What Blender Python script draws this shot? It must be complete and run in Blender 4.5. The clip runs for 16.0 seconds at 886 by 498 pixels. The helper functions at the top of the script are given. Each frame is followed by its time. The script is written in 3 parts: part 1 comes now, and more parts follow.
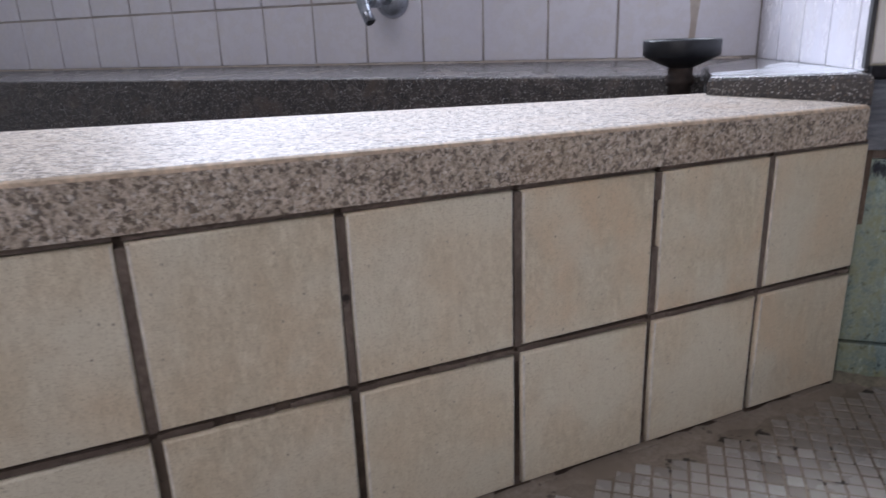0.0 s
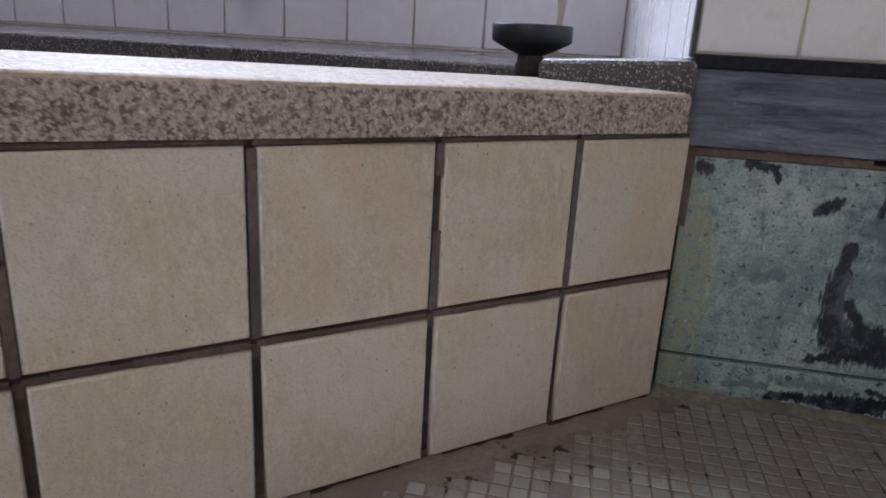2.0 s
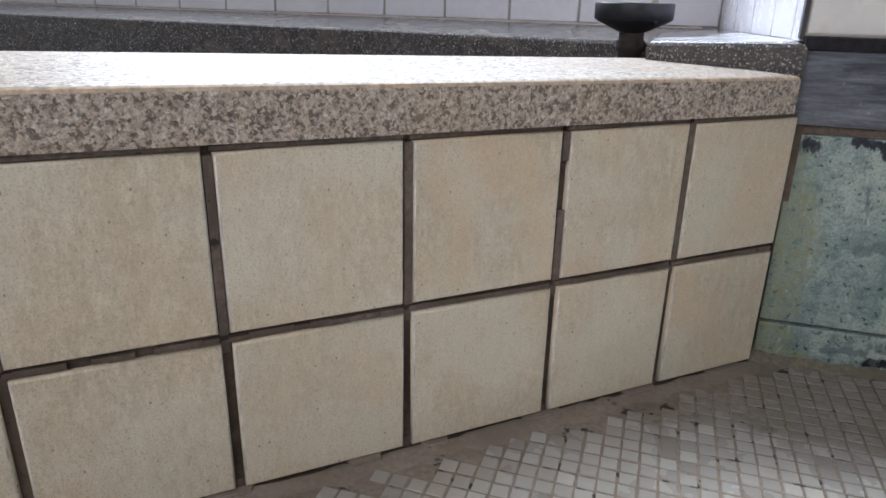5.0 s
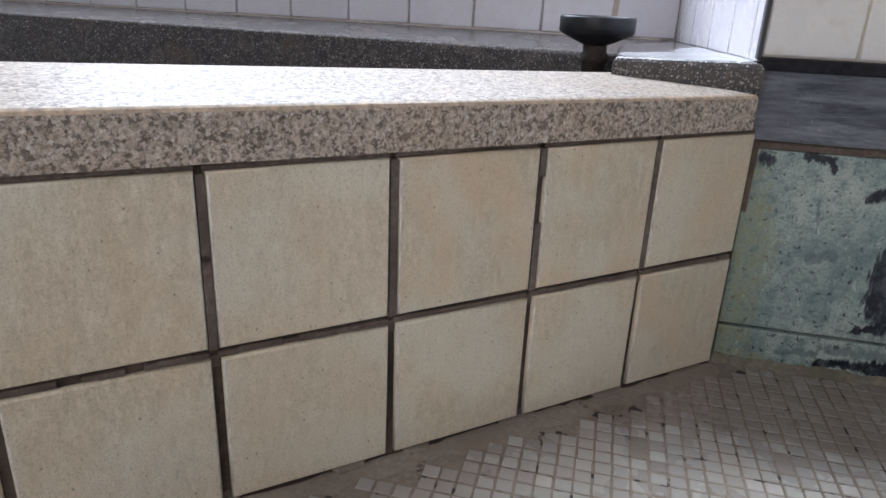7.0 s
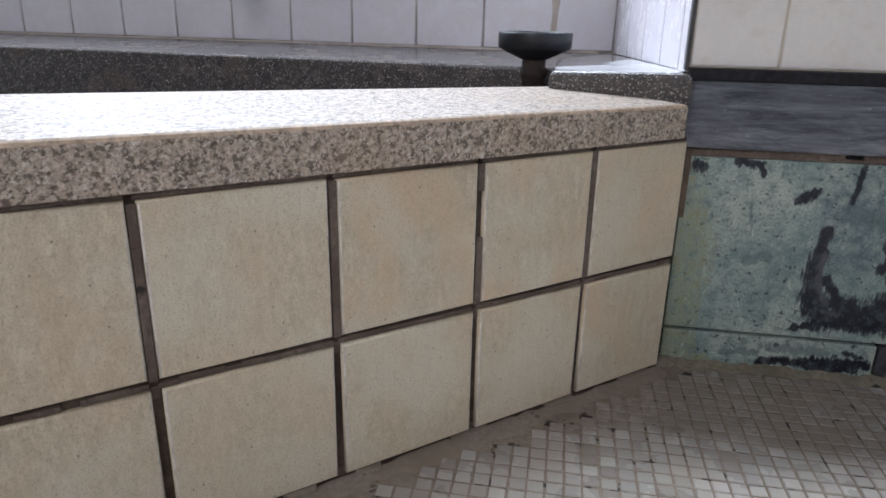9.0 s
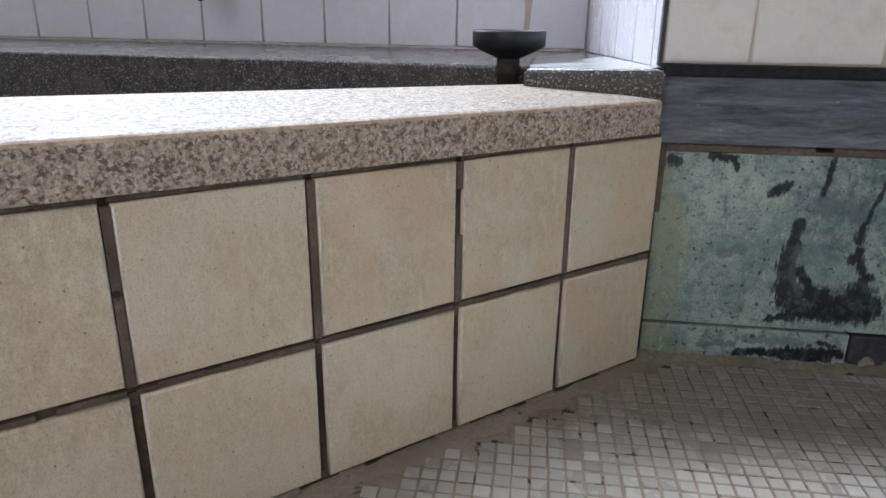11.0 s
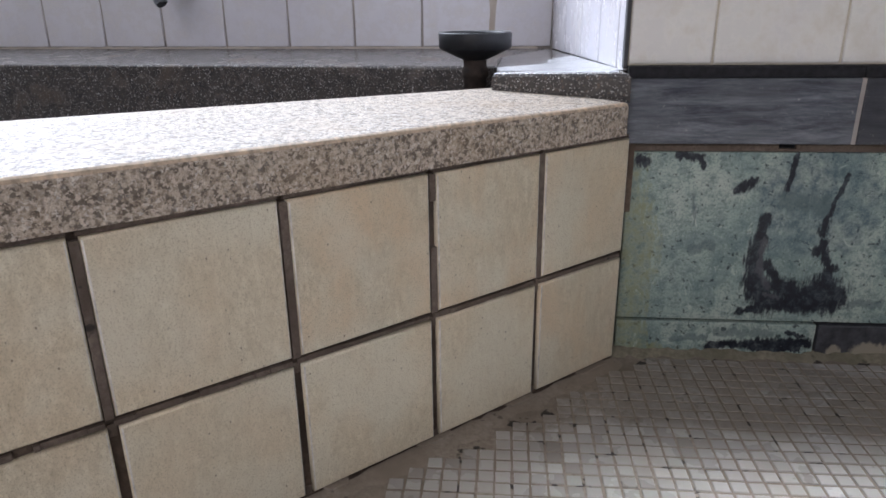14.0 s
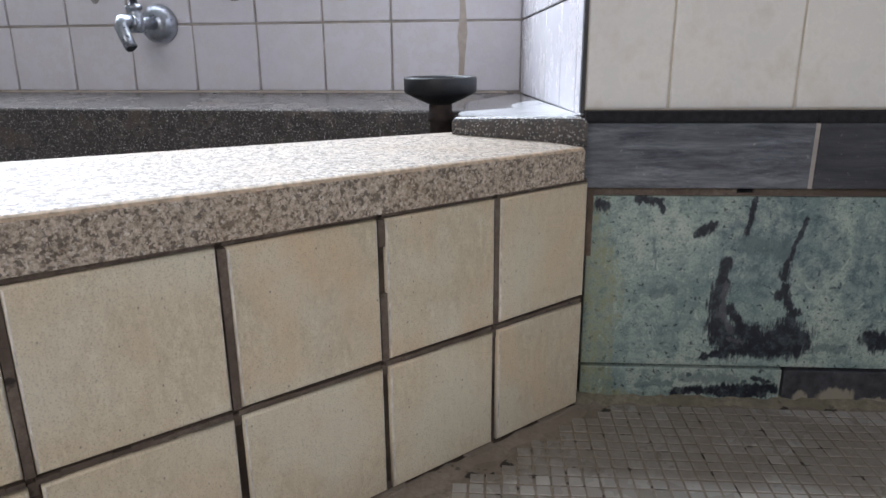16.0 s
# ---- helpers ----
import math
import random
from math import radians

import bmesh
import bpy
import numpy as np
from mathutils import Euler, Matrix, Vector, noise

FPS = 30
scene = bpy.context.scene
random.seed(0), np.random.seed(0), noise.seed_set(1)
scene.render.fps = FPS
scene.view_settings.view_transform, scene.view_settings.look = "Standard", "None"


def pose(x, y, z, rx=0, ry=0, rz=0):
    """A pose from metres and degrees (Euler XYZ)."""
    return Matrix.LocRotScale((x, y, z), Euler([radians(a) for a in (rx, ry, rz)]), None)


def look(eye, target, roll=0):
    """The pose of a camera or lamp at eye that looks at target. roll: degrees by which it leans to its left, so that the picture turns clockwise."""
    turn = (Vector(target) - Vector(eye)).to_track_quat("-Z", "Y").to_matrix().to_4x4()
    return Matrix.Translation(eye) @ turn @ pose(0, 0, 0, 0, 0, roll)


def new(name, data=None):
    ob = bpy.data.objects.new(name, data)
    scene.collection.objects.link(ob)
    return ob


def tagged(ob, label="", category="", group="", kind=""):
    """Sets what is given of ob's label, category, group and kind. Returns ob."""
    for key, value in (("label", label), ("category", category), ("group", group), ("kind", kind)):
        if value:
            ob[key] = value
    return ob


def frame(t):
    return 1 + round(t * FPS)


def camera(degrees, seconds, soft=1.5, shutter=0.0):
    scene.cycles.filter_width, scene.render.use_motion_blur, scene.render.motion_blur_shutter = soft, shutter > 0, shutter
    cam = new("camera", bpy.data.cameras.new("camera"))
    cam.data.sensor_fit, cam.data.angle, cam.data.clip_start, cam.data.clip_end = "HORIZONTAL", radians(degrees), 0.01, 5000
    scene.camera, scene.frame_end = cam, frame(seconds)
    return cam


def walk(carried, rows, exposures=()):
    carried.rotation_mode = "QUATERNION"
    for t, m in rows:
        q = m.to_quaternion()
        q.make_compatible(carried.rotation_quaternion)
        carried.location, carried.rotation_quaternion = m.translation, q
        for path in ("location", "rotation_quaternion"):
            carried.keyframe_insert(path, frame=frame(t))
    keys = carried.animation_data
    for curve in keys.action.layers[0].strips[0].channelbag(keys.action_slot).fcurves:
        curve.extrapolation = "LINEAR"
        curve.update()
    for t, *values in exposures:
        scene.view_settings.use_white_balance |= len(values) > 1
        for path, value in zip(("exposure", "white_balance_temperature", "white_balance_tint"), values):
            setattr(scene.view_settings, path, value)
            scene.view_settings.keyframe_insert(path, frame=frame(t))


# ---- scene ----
cam = camera(66.0, 16.0, 1.6, 0.4)
PATH = [
    (0, (-0.144, -0.902, 0.445), (-0.9, 0.848, -0.16), -2.1),
    (0.5, (-0.13, -0.862, 0.435), (-0.786, 0.946, -0.113), -0.7),
    (1, (-0.108, -0.829, 0.443), (-0.698, 1.011, -0.072), -2.9),
    (1.5, (-0.07, -0.8, 0.431), (-0.617, 1.046, -0.108), -0.7),
    (2, (-0.041, -0.766, 0.39), (-0.577, 1.071, -0.192), 3.2),
    (2.5, (-0.019, -0.732, 0.381), (-0.592, 1.093, -0.203), 0.6),
    (3, (-0.024, -0.737, 0.397), (-0.64, 1.083, -0.159), 2.0),
    (3.5, (-0.028, -0.755, 0.414), (-0.669, 1.058, -0.136), 1.6),
    (4, (-0.064, -0.807, 0.409), (-0.793, 0.966, -0.16), 3.4),
    (4.2, (-0.061, -0.821, 0.41), (-0.808, 0.931, -0.201), 2.6),
    (6.3, (-0.093, -0.87, 0.454), (-0.73, 0.884, -0.264), 0.5),
    (6.5, (-0.088, -0.875, 0.456), (-0.698, 0.892, -0.254), 2.2),
    (7, (-0.094, -0.87, 0.444), (-0.675, 0.912, -0.256), 2.6),
    (7.5, (-0.079, -0.869, 0.447), (-0.642, 0.927, -0.228), 2.5),
    (8, (-0.078, -0.868, 0.447), (-0.611, 0.941, -0.219), 2.1),
    (8.5, (-0.079, -0.869, 0.448), (-0.583, 0.951, -0.212), 1.8),
    (9, (-0.076, -0.868, 0.448), (-0.553, 0.961, -0.207), 1.2),
    (9.2, (-0.075, -0.867, 0.447), (-0.543, 0.967, -0.197), 0.5),
    (11.3, (-0.083, -0.869, 0.444), (-0.474, 0.98, -0.212), 1.1),
    (11.5, (-0.085, -0.87, 0.443), (-0.464, 0.979, -0.218), 1.2),
    (12, (-0.08, -0.867, 0.444), (-0.442, 0.982, -0.225), 0.4),
    (12.5, (-0.081, -0.871, 0.442), (-0.424, 0.981, -0.231), 1.0),
    (13, (-0.076, -0.872, 0.445), (-0.404, 0.978, -0.238), -0.2),
    (13.5, (-0.073, -0.871, 0.445), (-0.39, 0.98, -0.243), 0.0),
    (14, (-0.082, -0.864, 0.467), (-0.413, 0.988, -0.212), -0.7),
    (14.5, (-0.069, -0.856, 0.463), (-0.414, 1.009, -0.171), -0.9),
    (15, (-0.061, -0.853, 0.469), (-0.405, 1.02, -0.141), -0.4),
    (15.5, (-0.039, -0.842, 0.478), (-0.369, 1.042, -0.108), -0.9),
    (16, (-0.047, -0.844, 0.468), (-0.349, 1.05, -0.099), -0.5),
]
EXPOSURES = [(0.0, -0.03, 6250, 19), (1.0, -0.06, 6300, 19), (1.5, -0.16, 6200, 19), (2.0, -0.2, 6300, 19), (2.5, 0.25, 6350, 15), (3.0, 0.41, 6250, 11), (3.5, 0.43, 6200, 12),
             (4.0, 0.46, 6300, 11), (6.5, 0.22, 6350, 14), (9.0, 0.2, 6350, 14), (11.5, 0.16, 6400, 13), (13.5, 0.16, 6450, 15), (14.5, 0.22, 6450, 14), (16.0, 0.25, 6500, 12)]
walk(cam, [(t, look(eye, target, roll)) for t, eye, target, roll in PATH], EXPOSURES)


# ---- light ----
world = bpy.data.worlds.new("sky")
scene.world = world
world.use_nodes = True
wn = world.node_tree.nodes
sky = wn.new("ShaderNodeTexSky")
sky.sky_type, sky.sun_disc = "NISHITA", False
sky.sun_elevation, sky.sun_rotation = radians(40), radians(200)
world.node_tree.links.new(sky.outputs[0], wn["Background"].inputs[0])
wn["Background"].inputs[1].default_value = 0.1


def area_light(name, where, target, wide, high, watts, colour, spread=180):
    lamp = bpy.data.lights.new(name, "AREA")
    lamp.shape, lamp.size, lamp.size_y, lamp.energy, lamp.color = "RECTANGLE", wide, high, watts, colour
    lamp.spread = radians(spread)
    ob = new(name, lamp)
    ob.matrix_world = look(where, target)
    return ob


WIN_X0, WIN_X1, WIN_Z0, WIN_Z1 = -1.86, -0.26, 0.76, 1.66
area_light("window_daylight", (-1.06, 0.722, 1.26), (-1.06, -1.0, 0.96), 1.52, 0.72, 60.0, (0.79, 0.885, 1.0))
# two fill lights added from behind and from the right, sources unseen
area_light("rear_fill_light", (-0.5, -2.66, 1.45), (-0.5, 0, 1.2), 1.3, 0.9, 14.8, (1.0, 0.965, 0.97))
area_light("right_fill_light", (2.27, -1.3, 1.35), (0.0, -0.9, 0.7), 1.1, 0.8, 4.5, (0.98, 0.96, 1.0))
# narrow beam added to make the bright pool on the floor
area_light("floor_beam_light", (0.42, 0.17, 1.35), (0.24, -0.45, 0.0), 0.42, 0.42, 5.9, (0.86, 0.93, 1.0), 30)


# ---- materials ----
class Mat:
    """A node material and short ways to add nodes to it."""

    def __init__(self, name, rough=0.5, metal=0.0):
        self.m = bpy.data.materials.new(name)
        self.m.use_nodes = True
        self.t = self.m.node_tree
        self.b = self.t.nodes["Principled BSDF"]
        self.b.inputs["Roughness"].default_value = rough
        self.b.inputs["Metallic"].default_value = metal
        self.geo = self.t.nodes.new("ShaderNodeTexCoord").outputs["Object"]

    def link(self, a, b):
        self.t.links.new(a, b)

    def put(self, sock, v):
        if isinstance(v, bpy.types.NodeSocket):
            self.link(v, sock)
        else:
            sock.default_value = v

    def coords(self, scale=(1, 1, 1), world=False, shift=(0, 0, 0)):
        n = self.t.nodes.new("ShaderNodeMapping")
        src = self.t.nodes.new("ShaderNodeNewGeometry").outputs["Position"] if world else self.geo
        self.link(src, n.inputs[0])
        n.inputs["Scale"].default_value = scale
        n.inputs["Location"].default_value = shift
        return n.outputs[0]

    def noise(self, co, scale, detail=4, rough=0.55, distort=0.0):
        n = self.t.nodes.new("ShaderNodeTexNoise")
        self.link(co, n.inputs["Vector"])
        n.inputs["Scale"].default_value, n.inputs["Detail"].default_value = scale, detail
        n.inputs["Roughness"].default_value, n.inputs["Distortion"].default_value = rough, distort
        return n.outputs["Fac"]

    def voronoi(self, co, scale, out="Color", feature="F1", rnd=1.0):
        n = self.t.nodes.new("ShaderNodeTexVoronoi")
        n.feature = feature
        self.link(co, n.inputs["Vector"])
        n.inputs["Scale"].default_value, n.inputs["Randomness"].default_value = scale, rnd
        return n.outputs[out]

    def ramp(self, fac, stops, ease="LINEAR"):
        n = self.t.nodes.new("ShaderNodeValToRGB")
        n.color_ramp.interpolation = ease
        e = n.color_ramp.elements
        while len(e) < len(stops):
            e.new(0.5)
        for el, (p, c) in zip(e, stops):
            el.position = p
            el.color = (*c, 1) if isinstance(c, tuple) else (c, c, c, 1)
        self.link(fac, n.inputs[0])
        return n.outputs[0]

    def mix(self, fac, a, b, how="MIX"):
        n = self.t.nodes.new("ShaderNodeMix")
        n.data_type, n.blend_type = "RGBA", how
        for sock, v in ((n.inputs[0], fac), (n.inputs[6], a), (n.inputs[7], b)):
            self.put(sock, (*v, 1) if isinstance(v, tuple) else v)
        return n.outputs[2]

    def math(self, how, a, b=0.0, clamp=False):
        n = self.t.nodes.new("ShaderNodeMath")
        n.operation, n.use_clamp = how, clamp
        self.put(n.inputs[0], a), self.put(n.inputs[1], b)
        return n.outputs[0]

    def piece(self):
        return self.t.nodes.new("ShaderNodeObjectInfo").outputs["Random"]

    def island(self):
        return self.t.nodes.new("ShaderNodeNewGeometry").outputs["Random Per Island"]

    def colour(self, c):
        self.put(self.b.inputs["Base Color"], (*c, 1) if isinstance(c, tuple) else c)
        return self

    def rough(self, r):
        self.put(self.b.inputs["Roughness"], r)
        return self

    def bump(self, h, strength=0.3, dist=0.001):
        n = self.t.nodes.new("ShaderNodeBump")
        n.inputs["Strength"].default_value, n.inputs["Distance"].default_value = strength, dist
        self.link(h, n.inputs["Height"])
        self.link(n.outputs[0], self.b.inputs["Normal"])
        return self

    def blobs(self, spots, wobble=0.02, scale=40, axis=2, ragged=0.0):
        """1 inside any of the ellipses (x, z, half width, half height) with ragged edges, 0 outside; axis 1: (x, y, ...) on the floor."""
        src = self.coords(world=True) if axis == 1 else self.geo
        warp = self.t.nodes.new("ShaderNodeTexNoise")
        hair = self.t.nodes.new("ShaderNodeMapping")
        self.link(src, hair.inputs[0])
        hair.inputs["Scale"].default_value = (1, 1, 0.35)
        self.link(hair.outputs[0], warp.inputs["Vector"])
        warp.inputs["Scale"].default_value, warp.inputs["Detail"].default_value, warp.inputs["Roughness"].default_value = scale, 8, 0.68
        add = self.t.nodes.new("ShaderNodeVectorMath")
        add.operation = "MULTIPLY_ADD"
        self.link(warp.outputs["Color"], add.inputs[0])
        add.inputs[1].default_value = (wobble,) * 3
        self.link(src, add.inputs[2])
        sep = self.t.nodes.new("ShaderNodeSeparateXYZ")
        self.link(add.outputs[0], sep.inputs[0])
        total = None
        for x, z, a, b in spots:
            u = self.math("DIVIDE", self.math("SUBTRACT", sep.outputs[0], x + wobble / 2), a)
            v = self.math("DIVIDE", self.math("SUBTRACT", sep.outputs[axis], z + wobble / 2), b)
            d = self.math("ADD", self.math("MULTIPLY", u, u), self.math("MULTIPLY", v, v))
            total = d if total is None else self.math("MINIMUM", total, d)
        if ragged:
            fray = self.noise(self.coords((1, 1, 0.3)), 120, 7, 0.72)
            total = self.math("ADD", total, self.math("MULTIPLY", self.math("SUBTRACT", fray, 0.5), ragged))
        return self.ramp(total, [(0.55, 1.0), (1.0, 0.0)])


def strokes(m, lines, wobble=0.0085, fray=0.55):
    """1 along any of the brush strokes (x, z, x, z, half width) with bristly ends, 0 outside."""
    warp = m.t.nodes.new("ShaderNodeTexNoise")
    m.link(m.coords((1, 1, 0.45)), warp.inputs["Vector"])
    warp.inputs["Scale"].default_value, warp.inputs["Detail"].default_value, warp.inputs["Roughness"].default_value = 75, 7, 0.66

    def vec(how, a, b):
        n = m.t.nodes.new("ShaderNodeVectorMath")
        n.operation = how
        m.put(n.inputs[0], a), m.put(n.inputs[1], b)
        return n.outputs["Value" if how in ("DOT_PRODUCT", "LENGTH") else 0]

    shaken = vec("ADD", m.geo, vec("MULTIPLY", vec("SUBTRACT", warp.outputs["Color"], (0.5, 0.5, 0.5)), (2 * wobble, 0, 3 * wobble)))
    flat = vec("MULTIPLY", shaken, (1, 0, 1))
    total = None
    for x0, z0, x1, z1, w in lines:
        way = Vector((x1 - x0, 0, z1 - z0))
        rel = vec("SUBTRACT", flat, (x0, 0, z0))
        along = m.math("DIVIDE", vec("DOT_PRODUCT", rel, tuple(way)), way.length_squared, True)
        step = m.t.nodes.new("ShaderNodeVectorMath")
        step.operation = "SCALE"
        step.inputs[0].default_value = way
        m.link(along, step.inputs["Scale"])
        d = m.math("DIVIDE", vec("LENGTH", vec("SUBTRACT", rel, step.outputs[0]), (0, 0, 0)), 1.3 * w)
        total = d if total is None else m.math("MINIMUM", total, d)
    bristle = m.noise(m.coords((1, 1, 0.22)), 230, 6, 0.7)
    total = m.math("ADD", total, m.math("MULTIPLY", m.math("SUBTRACT", bristle, 0.5), 4 * fray))
    return m.ramp(total, [(0.6, 1.0), (1.2, 0.0)])


def stoneware(name, warm, light):
    """Beige stoneware; warm: how tan the tile was fired; light: how pale, with stronger light away from the corner put
    in.
    """
    m = Mat(name)
    co = m.coords(world=True)
    dash = m.noise(m.coords((1, 1, 0.62), world=True), 300, 6, 0.76)
    streak = m.noise(m.coords((1, 1, 0.2), world=True), 130, 4, 0.65)
    grain = m.noise(co, 700, 3, 0.7)
    cloud = m.noise(m.coords((1, 1, 0.6), world=True), 15, 4)
    mottle = m.noise(m.coords((1, 1, 0.5), world=True), 115, 6, 0.72)
    c = m.ramp(m.mix(0.5, dash, mottle), [(0.34, (0.45, 0.375, 0.26)), (0.46, (0.62, 0.54, 0.40)), (0.56, (0.72, 0.645, 0.495)), (0.68, (0.82, 0.765, 0.64))])
    c = m.mix(m.ramp(streak, [(0.42, 0.32), (0.58, 0.0)]), c, (0.52, 0.44, 0.305))
    c = m.mix(m.ramp(cloud, [(0.42, 0.0), (0.64, warm)]), c, (0.70, 0.545, 0.37))
    pale = m.noise(m.coords(world=True, shift=(3, 1, 2)), 9, 3)
    c = m.mix(m.ramp(pale, [(0.45, 0.0), (0.62, 0.6)]), c, (0.74, 0.715, 0.59))
    c = m.mix(m.math("MULTIPLY", m.piece(), 0.35), c, (0.70, 0.635, 0.49))
    c = m.mix(m.ramp(grain, [(0.36, 0.6), (0.48, 0.0)]), c, (0.36, 0.29, 0.18))
    spots = m.coords((1, 1, 0.6), world=True)
    pit = m.ramp(m.voronoi(spots, 150, "Distance"), [(0.05, 1.0), (0.15, 0.0)])
    rare = m.ramp(m.voronoi(spots, 150, "Color"), [(0.66, 0.0), (0.76, 1.0)])
    pits = m.math("MULTIPLY", pit, rare)
    c = m.mix(pits, c, (0.19, 0.14, 0.085))
    c = m.mix(1.0, c, (light,) * 3, "MULTIPLY")
    m.colour(c).rough(m.ramp(cloud, [(0.3, 0.4), (0.7, 0.58)]))
    return m.bump(m.math("SUBTRACT", dash, pits), 0.25, 0.0006).m


def joint(name, a, b, scale=90, black=0.0, rare=0.66):
    m = Mat(name, 0.9)
    co = m.coords(world=True)
    n = m.noise(co, scale, 6, 0.7)
    w = m.noise(co, 11, 3)
    c = m.mix(m.ramp(w, [(0.4, 0.0), (0.65, 1.0)]), m.ramp(n, [(0.3, a), (0.7, b)]), a)
    if black:
        holes = m.noise(co, 38, 3, 0.6)
        c = m.mix(m.ramp(holes, [(rare, 0.0), (rare + 0.04, black)]), c, (0.02, 0.017, 0.015))
    return m.colour(c).bump(n, 0.7, 0.002).m


def granite():
    m = Mat("pink_granite")
    co = m.coords(world=True)
    warp = m.t.nodes.new("ShaderNodeTexNoise")
    m.link(co, warp.inputs["Vector"])
    warp.inputs["Scale"].default_value, warp.inputs["Detail"].default_value = 340, 4
    add = m.t.nodes.new("ShaderNodeVectorMath")
    add.operation = "MULTIPLY_ADD"
    m.link(warp.outputs["Color"], add.inputs[0])
    add.inputs[1].default_value = (0.007,) * 3
    m.link(co, add.inputs[2])
    sep = m.t.nodes.new("ShaderNodeSeparateColor")
    m.link(m.voronoi(add.outputs[0], 350, "Color"), sep.inputs[0])
    c = m.ramp(sep.outputs[0], [(0.0, (0.33, 0.265, 0.205)), (0.25, (0.52, 0.425, 0.33)), (0.5, (0.63, 0.54, 0.44)), (0.75, (0.74, 0.635, 0.545)), (0.9, (0.86, 0.82, 0.76))], "CONSTANT")
    soft = m.noise(co, 260, 5, 0.7)
    c = m.mix(0.42, c, m.ramp(soft, [(0.40, (0.06, 0.05, 0.042)), (0.44, (0.30, 0.25, 0.19)), (0.475, (0.56, 0.485, 0.385)), (0.56, (0.70, 0.63, 0.525)), (0.64, (0.86, 0.80, 0.70))]))
    clump = m.noise(co, 120, 3, 0.6)
    black = m.math("MULTIPLY", m.ramp(sep.outputs[1], [(0.55, 0.0), (0.60, 1.0)]), m.ramp(clump, [(0.44, 0.0), (0.52, 1.0)]))
    c = m.mix(m.math("MULTIPLY", black, 0.78), c, (0.075, 0.062, 0.052))
    fine = m.noise(co, 900, 3)
    c = m.mix(m.ramp(fine, [(0.4, 0.35), (0.6, 0.0)]), c, (0.25, 0.19, 0.16))
    stain = m.noise(co, 9, 4)
    c = m.mix(m.ramp(stain, [(0.52, 0.0), (0.75, 0.3)]), c, (0.46, 0.32, 0.19))
    m.b.inputs["Specular IOR Level"].default_value = 0.16
    m.colour(c).rough(m.ramp(soft, [(0.35, 0.36), (0.65, 0.62)]))
    return m.bump(m.math("ADD", fine, soft), 0.35, 0.0006).m


def terrazzo(name="dark_terrazzo", low=0.14, high=0.34, relief=0.22, glare_spots=(), brown=0.35):
    m = Mat(name)
    co = m.coords(world=True)
    warp = m.t.nodes.new("ShaderNodeTexNoise")
    m.link(co, warp.inputs["Vector"])
    warp.inputs["Scale"].default_value, warp.inputs["Detail"].default_value = 300, 4
    add = m.t.nodes.new("ShaderNodeVectorMath")
    add.operation = "MULTIPLY_ADD"
    m.link(warp.outputs["Color"], add.inputs[0])
    add.inputs[1].default_value = (0.0075,) * 3
    m.link(co, add.inputs[2])
    dist = m.voronoi(add.outputs[0], 280, "Distance")
    cell = m.voronoi(add.outputs[0], 280, "Color")
    size = m.t.nodes.new("ShaderNodeSeparateColor")
    m.link(cell, size.inputs[0])
    chip = m.ramp(m.math("ADD", dist, m.math("MULTIPLY", size.outputs[1], 0.28)), [(0.50, 1.0), (0.62, 0.0)])
    c = m.ramp(cell, [(0.0, (0.10, 0.09, 0.085)), (0.35, (0.15, 0.12, 0.10)), (0.45, (0.28, 0.265, 0.25)), (0.66, (0.46, 0.445, 0.43)), (0.84, (0.68, 0.665, 0.65))], "CONSTANT")
    base = m.ramp(m.noise(co, 35, 5), [(0.3, (0.045, 0.044, 0.048)), (0.7, (0.10, 0.09, 0.085))])
    c = m.mix(chip, base, c)
    lime = m.noise(co, 12, 5, 0.65)
    c = m.mix(m.ramp(lime, [(0.55, 0.0), (0.75, brown)]), c, (0.19, 0.12, 0.07))
    # pale patches mixed into the colour for the glare on the ledge top
    if glare_spots:
        patchy = m.math("MULTIPLY", m.blobs(glare_spots, 0.05, 30, 1), m.ramp(m.noise(co, 90, 6, 0.7), [(0.34, 0.6), (0.5, 1.0)]))
        c = m.mix(patchy, c, (0.74, 0.76, 0.78))
    m.colour(c).rough(m.ramp(lime, [(0.3, low), (0.7, high)]))
    return m.bump(m.math("ADD", dist, m.noise(co, 120, 5)), relief, 0.001).m


def glazed(name, base, dirt, rough=0.16):
    m = Mat(name)
    co = m.coords(world=True)
    cloud = m.noise(co, 7, 4)
    smear = m.noise(co, 24, 7, 0.72)
    c = m.mix(m.ramp(smear, [(0.46, 0.0), (0.72, 0.5)]), base, dirt)
    c = m.mix(m.ramp(cloud, [(0.42, 0.0), (0.62, 0.35)]), c, tuple(v * f for v, f in zip(base, (0.86, 0.85, 0.92))))
    c = m.mix(m.math("MULTIPLY", m.piece(), 0.22), c, tuple(0.86 * v for v in base))
    m.colour(c).rough(m.ramp(smear, [(0.3, rough), (0.75, rough + 0.2)]))
    return m.bump(m.noise(co, 16, 2), 0.07, 0.002).m


